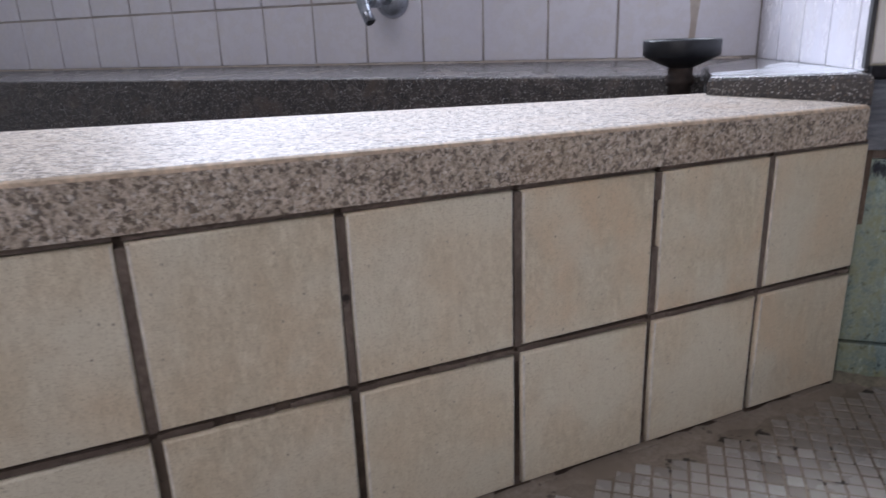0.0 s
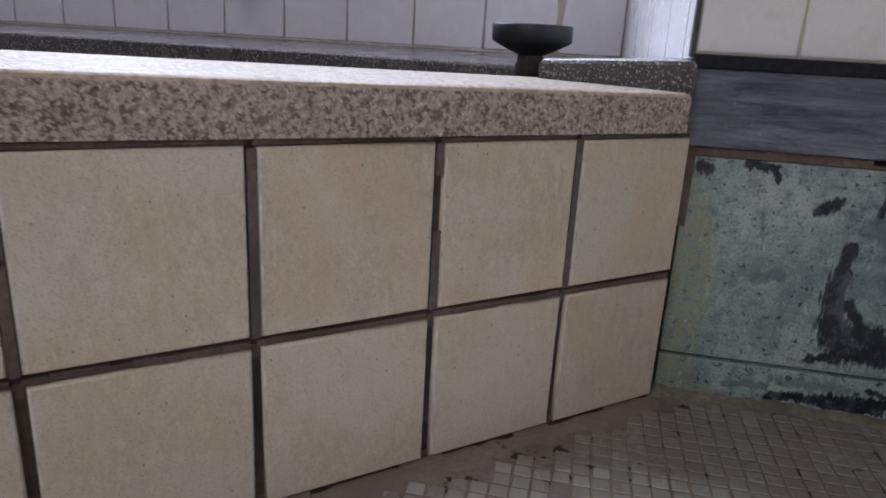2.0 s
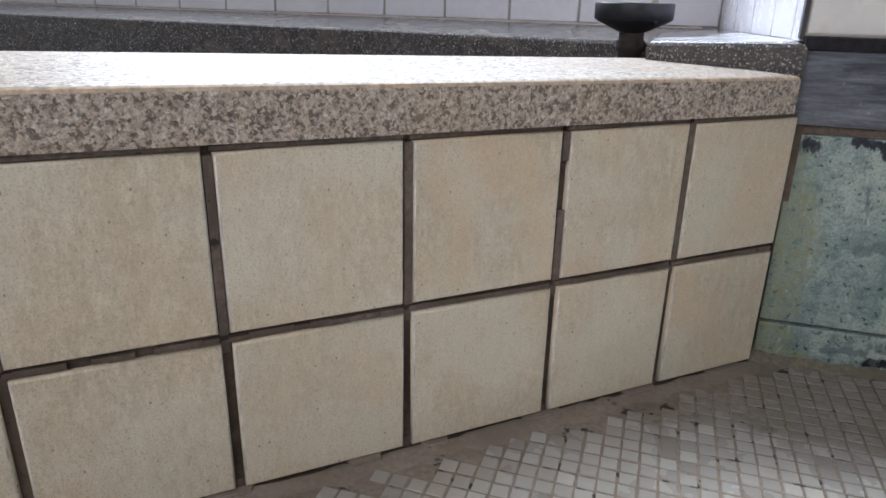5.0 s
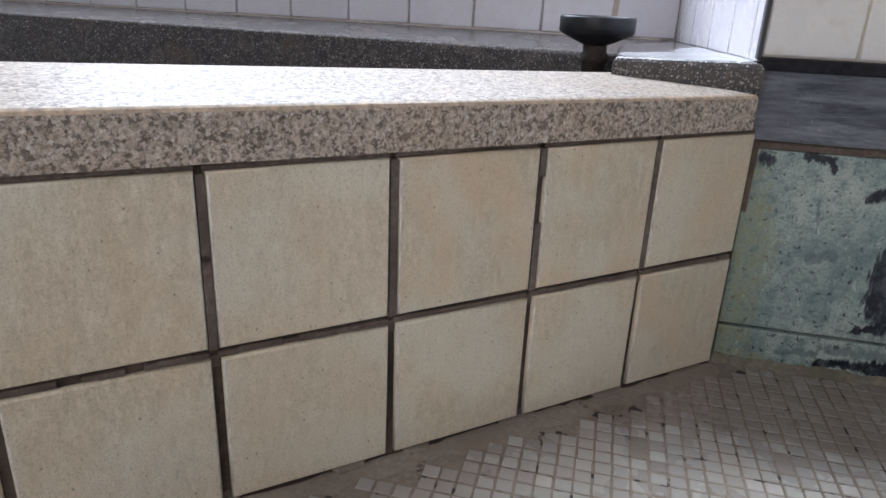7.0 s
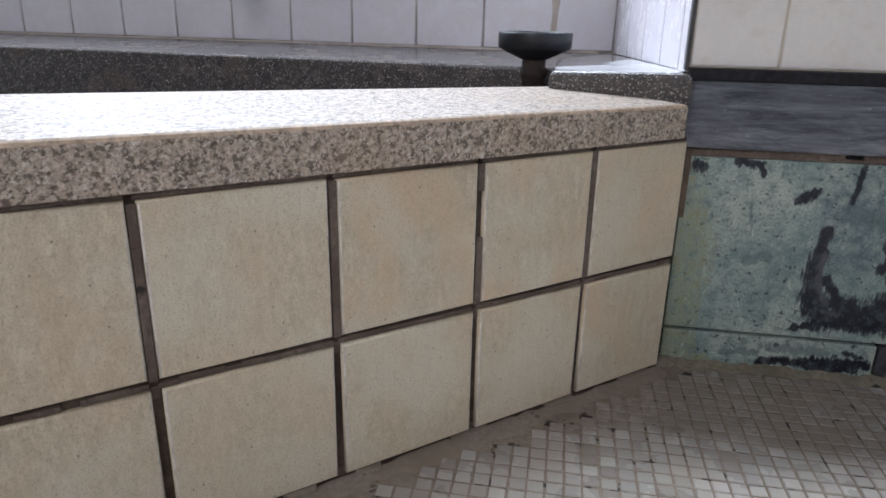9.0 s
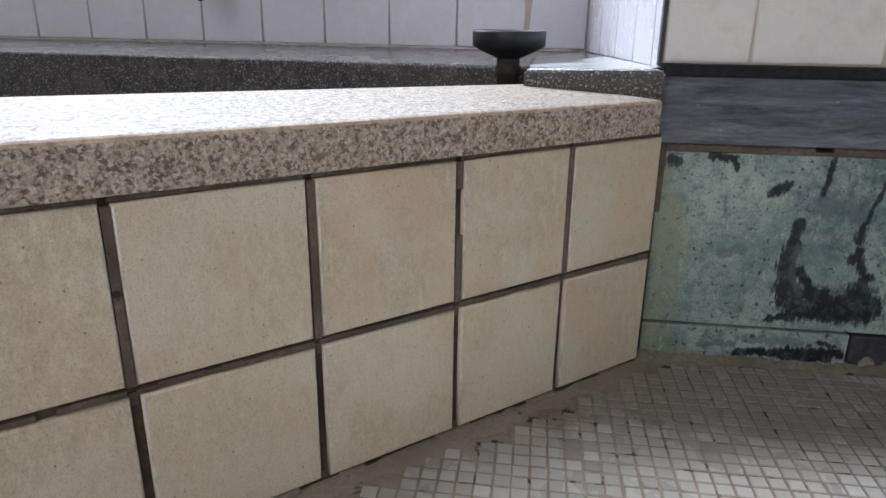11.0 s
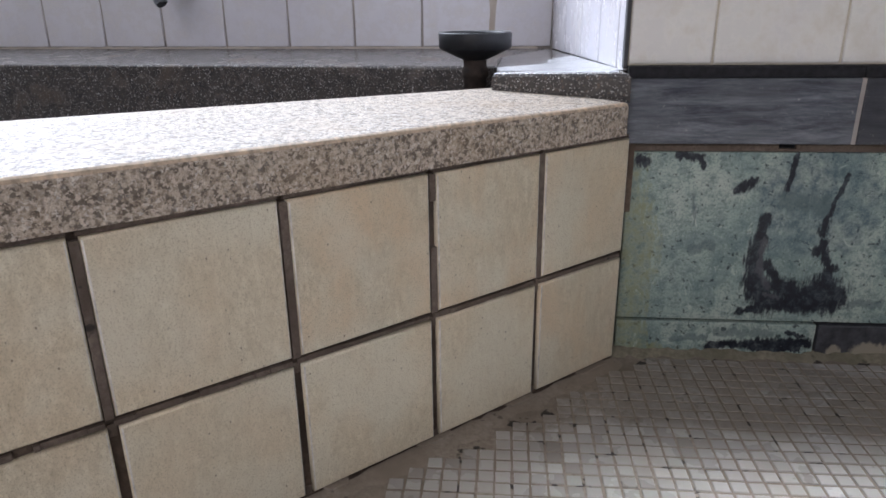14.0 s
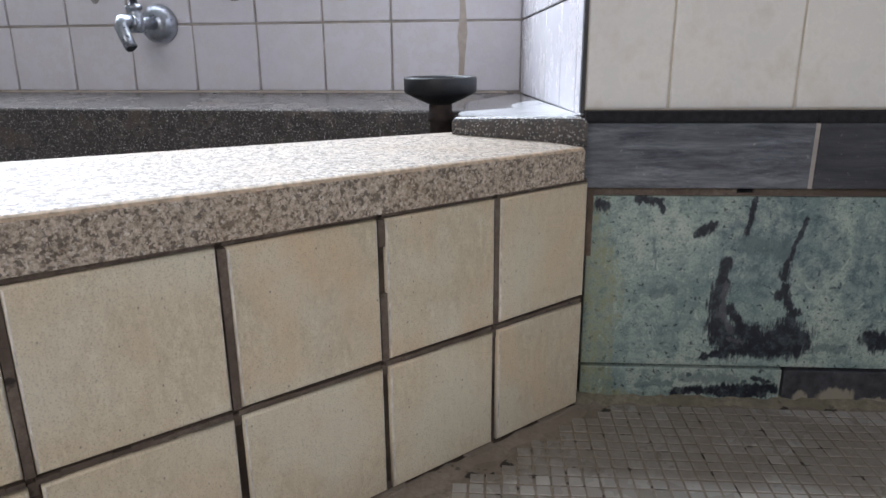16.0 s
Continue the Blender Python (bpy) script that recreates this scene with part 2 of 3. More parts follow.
def slate(name, dark):
    """Streaked marble; dark: how black the slab is."""
    m = Mat(name)
    streak = m.noise(m.coords((0.16, 1, 1.3)), 62, 8, 0.78, 0.35)
    cloud = m.noise(m.coords((0.6, 1, 1)), 14, 4, 0.6)
    c = m.ramp(streak, [(0.3, (0.024, 0.028, 0.040)), (0.36, (0.035, 0.04, 0.056)), (0.46, (0.095, 0.105, 0.128)), (0.56, (0.185, 0.198, 0.225)), (0.70, (0.33, 0.345, 0.365))])
    c = m.mix(m.ramp(cloud, [(0.42, 0.0), (0.68, 0.55)]), c, (0.17, 0.18, 0.195))
    c = m.mix(dark, c, (0.032, 0.032, 0.04))
    speck = m.ramp(m.noise(m.coords((1, 1, 0.7)), 170, 4, 0.65), [(0.66, 0.0), (0.74, 0.7)])
    c = m.mix(speck, c, (0.42, 0.42, 0.40))
    m.colour(c).rough(m.ramp(cloud, [(0.3, 0.3), (0.7, 0.5)]))
    return m.bump(streak, 0.25, 0.001).m


def green_marble(name, dark_lines, scratches=(), faint=(), moss_spots=((0.0, 0.14, 0.05, 0.17),)):
    m = Mat(name)
    co = m.coords()
    big = m.noise(co, 11, 6, 0.62, 0.5)
    mid = m.noise(co, 60, 8, 0.76)
    tiny = m.noise(co, 300, 4, 0.7)
    c = m.ramp(big, [(0.32, (0.145, 0.21, 0.215)), (0.46, (0.285, 0.37, 0.345)), (0.58, (0.405, 0.48, 0.43)), (0.72, (0.49, 0.55, 0.49))])
    c = m.mix(m.ramp(mid, [(0.38, 0.85), (0.53, 0.0)]), c, (0.125, 0.19, 0.185))
    c = m.mix(m.ramp(tiny, [(0.38, 0.5), (0.5, 0.0)]), c, (0.11, 0.17, 0.16))
    c = m.mix(m.ramp(tiny, [(0.55, 0.0), (0.72, 0.6)]), c, (0.52, 0.58, 0.52))
    speck = m.ramp(m.noise(co, 105, 4, 0.65), [(0.36, 0.95), (0.41, 0.0)])
    c = m.mix(speck, c, (0.03, 0.045, 0.05))
    moss = m.math("MULTIPLY", m.blobs(moss_spots, 0.08, 30, 2, 2.4), m.ramp(mid, [(0.40, 0.15), (0.58, 0.85)]))
    c = m.mix(moss, c, (0.255, 0.27, 0.155))
    murk = m.math("MULTIPLY", m.blobs([(0.245, 0.22, 0.09, 0.08), (0.42, 0.2, 0.1, 0.12), (0.6, 0.15, 0.09, 0.13)], 0.07, 18), m.ramp(mid, [(0.35, 0.8), (0.65, 0.15)]))
    c = m.mix(murk, c, (0.075, 0.12, 0.15))
    scuff = m.ramp(m.noise(m.coords((1, 1, 0.6)), 48, 7, 0.7, 1.4), [(0.6, 0.0), (0.68, 0.7)])
    c = m.mix(scuff, c, (0.55, 0.61, 0.55))
    if faint:
        c = m.mix(m.math("MULTIPLY", strokes(m, faint, 0.008, 0.7), 0.6), c, (0.09, 0.13, 0.14))
    ink = m.ramp(mid, [(0.4, (0.006, 0.008, 0.015)), (0.75, (0.026, 0.033, 0.055))])
    c = m.mix(m.math("MULTIPLY", strokes(m, dark_lines), m.ramp(mid, [(0.5, 1.0), (0.66, 0.75)])), c, ink)
    if scratches:
        c = m.mix(m.math("MULTIPLY", strokes(m, scratches, 0.005, 0.8), 0.38), c, (0.15, 0.155, 0.17))
    m.colour(c).rough(m.ramp(mid, [(0.3, 0.26), (0.7, 0.48)]))
    return m.bump(m.math("ADD", mid, tiny), 0.4, 0.0009).m


def mosaic(name, joined):
    m = Mat(name)
    co = m.coords(world=True)
    r = m.island() if joined else m.piece()
    c = m.ramp(r, [(0.0, (0.27, 0.25, 0.225)), (0.15, (0.34, 0.32, 0.298)), (0.85, (0.405, 0.388, 0.368)), (1.0, (0.50, 0.488, 0.468))])
    dirt = m.noise(co, 9, 4, 0.6)
    c = m.mix(m.ramp(dirt, [(0.45, 0.0), (0.72, 0.7)]), c, (0.33, 0.28, 0.23))
    c = m.mix(m.ramp(m.noise(co, 260, 4), [(0.5, 0.0), (0.8, 0.35)]), c, (0.36, 0.31, 0.26))
    # brown dirt by the wall, spread and darkened to hold the shade there too
    patchy = m.noise(co, 120, 5, 0.7)
    dirt_and_shade = m.blobs([(0.04, -0.05, 0.10, 0.05), (0.14, -0.10, 0.11, 0.06), (0.19, -0.02, 0.14, 0.05), (0.30, -0.11, 0.09, 0.05), (-0.1, -0.15, 0.05, 0.04), (0.33, -0.04, 0.1, 0.05), (0.02, -0.11, 0.08, 0.05), (0.10, -0.03, 0.12, 0.05), (-0.02, -0.10, 0.06, 0.05)], 0.06, 18, 1)
    c = m.mix(m.math("MULTIPLY", dirt_and_shade, m.ramp(patchy, [(0.3, 0.75), (0.65, 0.3)])), c, (0.185, 0.15, 0.115))
    m.colour(c).rough(m.ramp(dirt, [(0.35, 0.2), (0.7, 0.45)]))
    return m.bump(m.noise(co, 180, 3), 0.15, 0.0006).m


def plain(name, base, rough, metal=0.0, scale=60, spread=0.25, bump=0.15):
    m = Mat(name, rough, metal)
    n = m.noise(m.coords(world=True), scale, 5, 0.6)
    c = m.ramp(n, [(0.3, tuple(v * (1 - spread) for v in base)), (0.7, tuple(min(1, v * (1 + spread)) for v in base))])
    m.colour(c).rough(m.ramp(n, [(0.3, max(0.03, rough - 0.06)), (0.7, min(1, rough + 0.1))]))
    return m.bump(n, bump, 0.001).m


STONEWARE, PALE_STONEWARE = stoneware("tan_stoneware", 0.85, 1.06), stoneware("pale_stoneware", 0.35, 1.12)
BROWN_JOINT = joint("brown_mortar", (0.04, 0.027, 0.02), (0.145, 0.105, 0.078))
SAND_MORTAR = joint("sandy_mortar", (0.225, 0.185, 0.145), (0.37, 0.315, 0.265), 140, 0.55)
FLOOR_BED = joint("floor_mortar", (0.19, 0.155, 0.12), (0.35, 0.30, 0.25), 140, 0.9, 0.6)
MOSSY_MORTAR = joint("mossy_mortar", (0.14, 0.13, 0.09), (0.33, 0.29, 0.22), 110, 0.4)
SMEAR = joint("tan_smear", (0.50, 0.43, 0.37), (0.66, 0.60, 0.54))
RED_MORTAR = joint("reddish_mortar", (0.10, 0.07, 0.05), (0.21, 0.15, 0.11))
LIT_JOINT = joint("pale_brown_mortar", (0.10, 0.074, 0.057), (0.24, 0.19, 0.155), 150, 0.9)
CREAM_JOINT = joint("cream_joint", (0.52, 0.46, 0.36), (0.70, 0.64, 0.54))
DIRTY_JOINT = joint("dirty_grey_joint", (0.21, 0.19, 0.18), (0.36, 0.33, 0.31))
GREY_JOINT = joint("grey_joint", (0.36, 0.325, 0.30), (0.62, 0.56, 0.51), 45)
GRANITE, TERRAZZO, SLATE, BLACK_SLATE = granite(), terrazzo(), slate("dark_grey_marble", 0.12), slate("near_black_marble", 0.75)
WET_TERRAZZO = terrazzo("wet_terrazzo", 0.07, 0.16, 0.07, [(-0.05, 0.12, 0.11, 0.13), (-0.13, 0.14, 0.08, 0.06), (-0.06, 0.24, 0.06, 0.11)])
LEDGE_TERRAZZO = terrazzo("ledge_terrazzo", 0.1, 0.3, 0.6, (), 0.05)
ARRIS = plain("stained_highlit_edge", (0.60, 0.47, 0.34), 0.4, 0, 160, 0.4)
WORN_RIM = plain("worn_tile_rim", (0.70, 0.66, 0.60), 0.5, 0, 70, 0.4)
WHITE = glazed("white_glaze", (0.82, 0.805, 0.85), (0.55, 0.49, 0.42))
CREAM = glazed("cream_glaze", (0.90, 0.885, 0.84), (0.62, 0.55, 0.42), 0.2)
BLACK_SMEAR = [(0.184, 0.200, 0.181, 0.170, 0.0065), (0.180, 0.170, 0.177, 0.140, 0.010), (0.178, 0.140, 0.183, 0.095, 0.013), (0.186, 0.104, 0.202, 0.078, 0.017),
               (0.166, 0.064, 0.200, 0.072, 0.005), (0.194, 0.135, 0.212, 0.108, 0.006), (0.212, 0.106, 0.240, 0.090, 0.012), (0.200, 0.080, 0.285, 0.078, 0.013),
               (0.262, 0.096, 0.283, 0.090, 0.022), (0.270, 0.108, 0.277, 0.128, 0.008), (0.273, 0.130, 0.262, 0.160, 0.0045), (0.254, 0.152, 0.262, 0.168, 0.005), (0.257, 0.180, 0.260, 0.195, 0.0055)]
BLACK_SPOTS = [(0.261, 0.198, 0.266, 0.220, 0.0035), (0.267, 0.222, 0.277, 0.256, 0.003), (0.210, 0.279, 0.205, 0.238, 0.004), (0.143, 0.236, 0.163, 0.246, 0.006),
               (0.065, 0.281, 0.092, 0.278, 0.005), (0.090, 0.278, 0.098, 0.266, 0.003), (0.018, 0.272, 0.024, 0.272, 0.007), (0.378, 0.094, 0.392, 0.090, 0.013)]
GREEN = green_marble("green_marble", BLACK_SMEAR + BLACK_SPOTS, [(0.186, 0.165, 0.184, 0.125, 0.0045), (0.187, 0.125, 0.200, 0.100, 0.0035), (0.196, 0.092, 0.215, 0.086, 0.0025)],
                     [(0.095, 0.155, 0.120, 0.157, 0.007), (0.090, 0.230, 0.094, 0.190, 0.002), (0.205, 0.225, 0.255, 0.215, 0.012), (0.310, 0.078, 0.350, 0.080, 0.006)])
GREEN_SKIRT = green_marble("green_skirting", [(0.130, 0.012, 0.172, 0.017, 0.005), (0.180, 0.015, 0.262, 0.020, 0.008), (0.200, 0.010, 0.250, 0.009, 0.004), (0.232, 0.036, 0.256, 0.030, 0.003)],
                           (), [(0.080, 0.022, 0.125, 0.026, 0.004), (0.14, 0.034, 0.21, 0.032, 0.006)], ((0.0, 0.02, 0.06, 0.05), (0.05, -0.012, 0.12, 0.022), (0.16, -0.014, 0.1, 0.016)))
BLACKENED = plain("blackened_stone", (0.017, 0.017, 0.021), 0.95, 0, 120, 0.7, 0.6)
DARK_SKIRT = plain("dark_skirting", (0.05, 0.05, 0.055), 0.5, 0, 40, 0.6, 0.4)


def worn_skirting():
    m = Mat("worn_skirting", 0.5)
    n = m.noise(m.coords(), 60, 6, 0.7)
    c = m.ramp(n, [(0.3, (0.02, 0.021, 0.027)), (0.7, (0.085, 0.088, 0.10))])
    bare = m.blobs([(0.30, 0.006, 0.012, 0.014), (0.345, 0.008, 0.028, 0.018), (0.40, 0.0, 0.03, 0.012), (0.47, 0.01, 0.03, 0.02), (0.58, 0.004, 0.04, 0.016)], 0.02, 60, 2, 1.6)
    return m.colour(m.mix(bare, c, (0.30, 0.27, 0.215))).bump(n, 0.4, 0.001).m


WORN_SKIRT = worn_skirting()
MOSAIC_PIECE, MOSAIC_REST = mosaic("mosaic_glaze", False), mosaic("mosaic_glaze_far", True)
PLASTER = plain("grey_plaster", (0.30, 0.29, 0.27), 0.75, 0, 8, 0.08)
CEILING = plain("grey_ceiling_paint", (0.36, 0.36, 0.355), 0.85, 0, 6, 0.06)
RUBBER = plain("black_rubber", (0.014, 0.015, 0.018), 0.42, 0, 120, 0.4)
RUST = plain("rusty_pipe", (0.05, 0.036, 0.03), 0.8, 0.1, 70, 0.6)
CHROME = plain("worn_chrome", (0.42, 0.45, 0.50), 0.31, 1.0, 150, 0.2)
PALE_PLASTIC = plain("clouded_plastic", (0.36, 0.35, 0.35), 0.3)
OLD_GLUE = plain("old_glue", (0.62, 0.50, 0.38), 0.7)
WOOD_PAINT = plain("painted_wood", (0.6, 0.6, 0.58), 0.5)


# ---- building helpers ----
def mesh_of(name, bm, material):
    me = bpy.data.meshes.new(name)
    bmesh.ops.recalc_face_normals(bm, faces=bm.faces)
    bm.to_mesh(me)
    bm.free()
    me.materials.append(material)
    return me


def part(name, bm, material, parent, label=""):
    ob = new(name, mesh_of(name, bm, material))
    ob.parent = parent
    return tagged(ob, label)


def thing(name, bm, material, label, category, kind="", group=""):
    return tagged(new(name, mesh_of(name, bm, material)), label, category, group, kind)


def prism(points, z0, z1, bevel=0.0, segments=2, tops=None, bottoms=None):
    """A plan polygon raised from z0 to z1 (or to each corner's own top), with its upper edges rounded."""
    bm = bmesh.new()
    low = [bm.verts.new((x, y, bottoms[i] if bottoms else z0)) for i, (x, y) in enumerate(points)]
    high = [bm.verts.new((x, y, tops[i] if tops else z1)) for i, (x, y) in enumerate(points)]
    n = len(points)
    bm.faces.new(low[::-1])
    bm.faces.new(high)
    for i in range(n):
        bm.faces.new((low[i], low[(i + 1) % n], high[(i + 1) % n], high[i]))
    if bevel:
        edges = [e for e in bm.edges if all(v in high for v in e.verts)]
        bmesh.ops.bevel(bm, geom=edges, offset=bevel, segments=segments, profile=0.6, affect="EDGES")
    return bm


def block(x0, x1, y0, y1, z0, z1, bevel=0.0):
    bm = prism([(x0, y0), (x1, y0), (x1, y1), (x0, y1)], z0, z1)
    if bevel:
        bmesh.ops.bevel(bm, geom=list(bm.edges), offset=bevel, segments=2, profile=0.6, affect="EDGES")
    return bm


def lathe(profile, steps=40):
    """A turned body round z from (radius, z) pairs."""
    bm = bmesh.new()
    rings = []
    for r, z in profile:
        rings.append([bm.verts.new((r * math.cos(6.28318 * i / steps), r * math.sin(6.28318 * i / steps), z)) for i in range(steps)])
    for a, b in zip(rings, rings[1:]):
        for i in range(steps):
            f = bm.faces.new((a[i], a[(i + 1) % steps], b[(i + 1) % steps], b[i]))
            f.smooth = True
    for ring in (rings[0][::-1], rings[-1]):
        bm.faces.new(ring)
    return bm


def tube(points, radii, steps=18, cap=True):
    """A round tube along points."""
    bm = bmesh.new()
    rings = []
    pts = [Vector(p) for p in points]
    side = Vector((1, 0, 0))
    for i, p in enumerate(pts):
        way = (pts[min(i + 1, len(pts) - 1)] - pts[max(i - 1, 0)]).normalized()
        u = side.cross(way)
        u = u.normalized() if u.length > 1e-4 else way.orthogonal().normalized()
        v = way.cross(u)
        r = radii[i] if isinstance(radii, (list, tuple)) else radii
        rings.append([bm.verts.new(p + r * (math.cos(6.28318 * k / steps) * u + math.sin(6.28318 * k / steps) * v)) for k in range(steps)])
    for a, b in zip(rings, rings[1:]):
        for k in range(steps):
            f = bm.faces.new((a[k], a[(k + 1) % steps], b[(k + 1) % steps], b[k]))
            f.smooth = True
    if cap:
        bm.faces.new(rings[0][::-1])
        bm.faces.new(rings[-1])
    return bm


def tile_mesh(name, w, h, d, edge, material, rim=None):
    """A tile lying in xy round its middle, its face d above its back, with an eased rim."""
    me = bpy.data.meshes.new(name)
    v = []
    for a, b, z in ((w / 2, h / 2, 0), (w / 2, h / 2, d - edge), (w / 2 - edge * 0.4, h / 2 - edge * 0.4, d - edge * 0.3), (w / 2 - edge, h / 2 - edge, d)):
        v += [(-a, -b, z), (a, -b, z), (a, b, z), (-a, b, z)]
    f = [(4 * k + i, 4 * k + (i + 1) % 4, 4 * k + 4 + (i + 1) % 4, 4 * k + 4 + i) for k in range(3) for i in range(4)] + [(12, 13, 14, 15)]
    me.from_pydata(v, [], f)
    me.materials.append(material)
    if rim:
        me.materials.append(rim)
    for p in me.polygons:
        p.use_smooth = p.index < 12
        p.material_index = int(bool(rim) and p.index in (9, 11))
    return me


def place(name, me, m, parent):
    ob = new(name, me)
    ob.parent = parent
    ob.matrix_basis = m
    return ob


def upright(x, y, z, turn):
    """The pose of a wall tile whose face looks along -y, turned about z."""
    return pose(x, y, z, 0, 0, turn) @ pose(0, 0, 0, 90, 0, 0)


jit = random.Random(5).uniform

# ---- plan ----
SLANT = 47.0
D = Vector((-math.cos(radians(SLANT)), -math.sin(radians(SLANT)), 0))
N = Vector((-math.sin(radians(SLANT)), math.cos(radians(SLANT)), 0))
SIDE_TURN = 5.0
SIDE_AT = (0.0, 0.028)
BACK_Y = 0.626
CORNER = (-0.114, BACK_Y)
NOSE = (-0.012, 0.027)
LEFT_X, REAR_Y, RIGHT_X, TOP = -2.6, -2.6, 2.2, 2.4


def tub(s, n):
    """Plan place s along the tub's front from its inner end and n behind its face."""
    p = D * s + N * n
    return p.x, p.y


def side(x, out=0.0):
    """Plan place x along the marble wall, out in front of it."""
    a = radians(SIDE_TURN)
    return SIDE_AT[0] + x * math.cos(a) + out * math.sin(a), SIDE_AT[1] + x * math.sin(a) - out * math.cos(a)


# ---- structure ----
floor = thing("floor", block(LEFT_X, RIGHT_X, REAR_Y, BACK_Y, -0.12, 0.0), FLOOR_BED, "sandy mortar floor bed with small pale mosaic tiles", "floor", "structure")

wall_back = tagged(new("wall_back"), "white glazed tile wall above a terrazzo ledge", "wall", "", "structure")
for x0, x1, z0, z1 in ((LEFT_X, CORNER[0] + 0.2, -0.1, WIN_Z0), (LEFT_X, CORNER[0] + 0.2, WIN_Z1, TOP), (LEFT_X, WIN_X0, WIN_Z0, WIN_Z1), (WIN_X1, CORNER[0] + 0.2, WIN_Z0, WIN_Z1)):
    part("wall_bed", block(x0, x1, BACK_Y + 0.004, BACK_Y + 0.16, z0, z1), GREY_JOINT, wall_back)

wall_return = tagged(new("wall_return"), "short white tiled return beside the bath", "wall", "", "structure")
part("wall_bed", prism([(NOSE[0] + 0.006, NOSE[1] + 0.03), (NOSE[0] + 0.15, NOSE[1] + 0.05), (CORNER[0] + 0.15, BACK_Y + 0.003), (CORNER[0] + 0.006, BACK_Y + 0.003)], -0.1, TOP), DIRTY_JOINT, wall_return)

wall_side = tagged(new("wall_side"), "wall clad with green marble, a dark band and cream tiles", "wall", "", "structure")
wall_side.matrix_basis = pose(SIDE_AT[0], SIDE_AT[1], 0, 0, 0, SIDE_TURN)
# the opening from z 0.98 up is added for the floor beam
for x0, x1, z0, z1 in ((-0.005, 2.4, -0.1, 0.98), (-0.005, 2.4, 1.72, TOP), (-0.005, 0.03, 0.98, 1.72), (0.80, 2.4, 0.98, 1.72)):
    part("wall_bed", block(x0, x1, 0.012, 0.14, z0, z1), BROWN_JOINT, wall_side)
part("green_slab", block(0.003, 0.83, 0, 0.012, 0.0515, 0.285, 0.0015), GREEN, wall_side, "pale green marble slab with black patches")
part("green_slab", block(0.834, 1.7, 0, 0.012, 0.0515, 0.285, 0.0015), GREEN, wall_side)
part("skirting_slab", block(0.003, 0.2715, -0.003, 0.012, -0.012, 0.048, 0.002), GREEN_SKIRT, wall_side, "green marble skirting with dark veins")
part("skirting_slab", block(0.2745, 0.9, -0.003, 0.012, -0.012, 0.048, 0.002), WORN_SKIRT, wall_side, "worn dark marble skirting")
part("mortar_wedge", prism([(-0.006, -0.004), (0.009, -0.001), (0.008, 0.011), (-0.006, 0.011)], 0.205, 0.3), RED_MORTAR, wall_side, "reddish brown mortar beside the bath end")
for x0, x1 in ((0.004, 0.186), (0.207, 1.6)):
    part("joint_strip", block(x0, x1, -0.001, 0.012, 0.286, 0.2962, 0.001), LIT_JOINT, wall_side)
part("joint_strip", block(0.186, 0.207, -0.001, 0.012, 0.286, 0.2895, 0.001), LIT_JOINT, wall_side)
# back of the hollow coloured black for the shade inside it
part("joint_chip", block(0.186, 0.207, 0.005, 0.012, 0.2895, 0.2962), BLACKENED, wall_side, "hollow in the mortar, its shade coloured black")
part("joint_strip", block(0.2673, 0.2725, -0.0085, 0.012, 0.297, 0.3775), GREY_JOINT, wall_side)
part("top_strip", block(-0.008, 0.268, -0.0103, 0.012, 0.3775, 0.3915, 0.002), BLACKENED, wall_side, "blackened ragged top edge of the band")
part("top_strip", block(0.2685, 1.6, -0.0106, 0.012, 0.3770, 0.3912, 0.002), BLACKENED, wall_side)
part("tile_bed", block(-0.009, 2.3, 0.0015, 0.0118, 0.3920, 0.975), CREAM_JOINT, wall_side)
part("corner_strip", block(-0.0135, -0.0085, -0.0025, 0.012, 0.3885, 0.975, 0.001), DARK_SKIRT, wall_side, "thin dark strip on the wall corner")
part("dark_slab", block(-0.008, 0.267, -0.010, 0.012, 0.297, 0.377, 0.0015), SLATE, wall_side, "streaked dark grey marble band")
part("dark_slab", block(0.2728, 0.62, -0.010, 0.012, 0.297, 0.377, 0.0015), BLACK_SLATE, wall_side, "near black marble band")
part("dark_slab", block(0.626, 1.6, -0.010, 0.012, 0.297, 0.377, 0.0015), SLATE, wall_side)

wall_left = thing("wall_left", block(LEFT_X - 0.15, LEFT_X, REAR_Y, BACK_Y + 0.16, -0.1, TOP), PLASTER, "plain grey plastered wall", "wall", "structure")
# openings of the next two walls are added for the fill lights
wall_right = tagged(new("wall_right"), "plain grey plastered wall with an added opening", "wall", "", "structure")
for y0, y1, z0, z1 in ((REAR_Y, 0.6, -0.1, 0.92), (REAR_Y, 0.6, 1.78, TOP), (REAR_Y, -1.88, 0.92, 1.78), (-0.72, 0.6, 0.92, 1.78)):
    part("wall_bed", block(RIGHT_X, RIGHT_X + 0.15, y0, y1, z0, z1), PLASTER, wall_right)
wall_rear = tagged(new("wall_rear"), "plain grey plastered wall with an added opening", "wall", "", "structure")
for x0, x1, z0, z1 in ((LEFT_X, RIGHT_X, -0.1, 1.0), (LEFT_X, RIGHT_X, 1.9, TOP), (LEFT_X, -1.15, 1.0, 1.9), (0.15, RIGHT_X, 1.0, 1.9)):
    part("wall_bed", block(x0, x1, REAR_Y - 0.15, REAR_Y, z0, z1), PLASTER, wall_rear)
ceiling = thing("ceiling", block(LEFT_X - 0.15, RIGHT_X + 0.15, REAR_Y - 0.15, BACK_Y + 0.16, TOP, TOP + 0.1), CEILING, "plain grey painted ceiling", "ceiling", "structure")


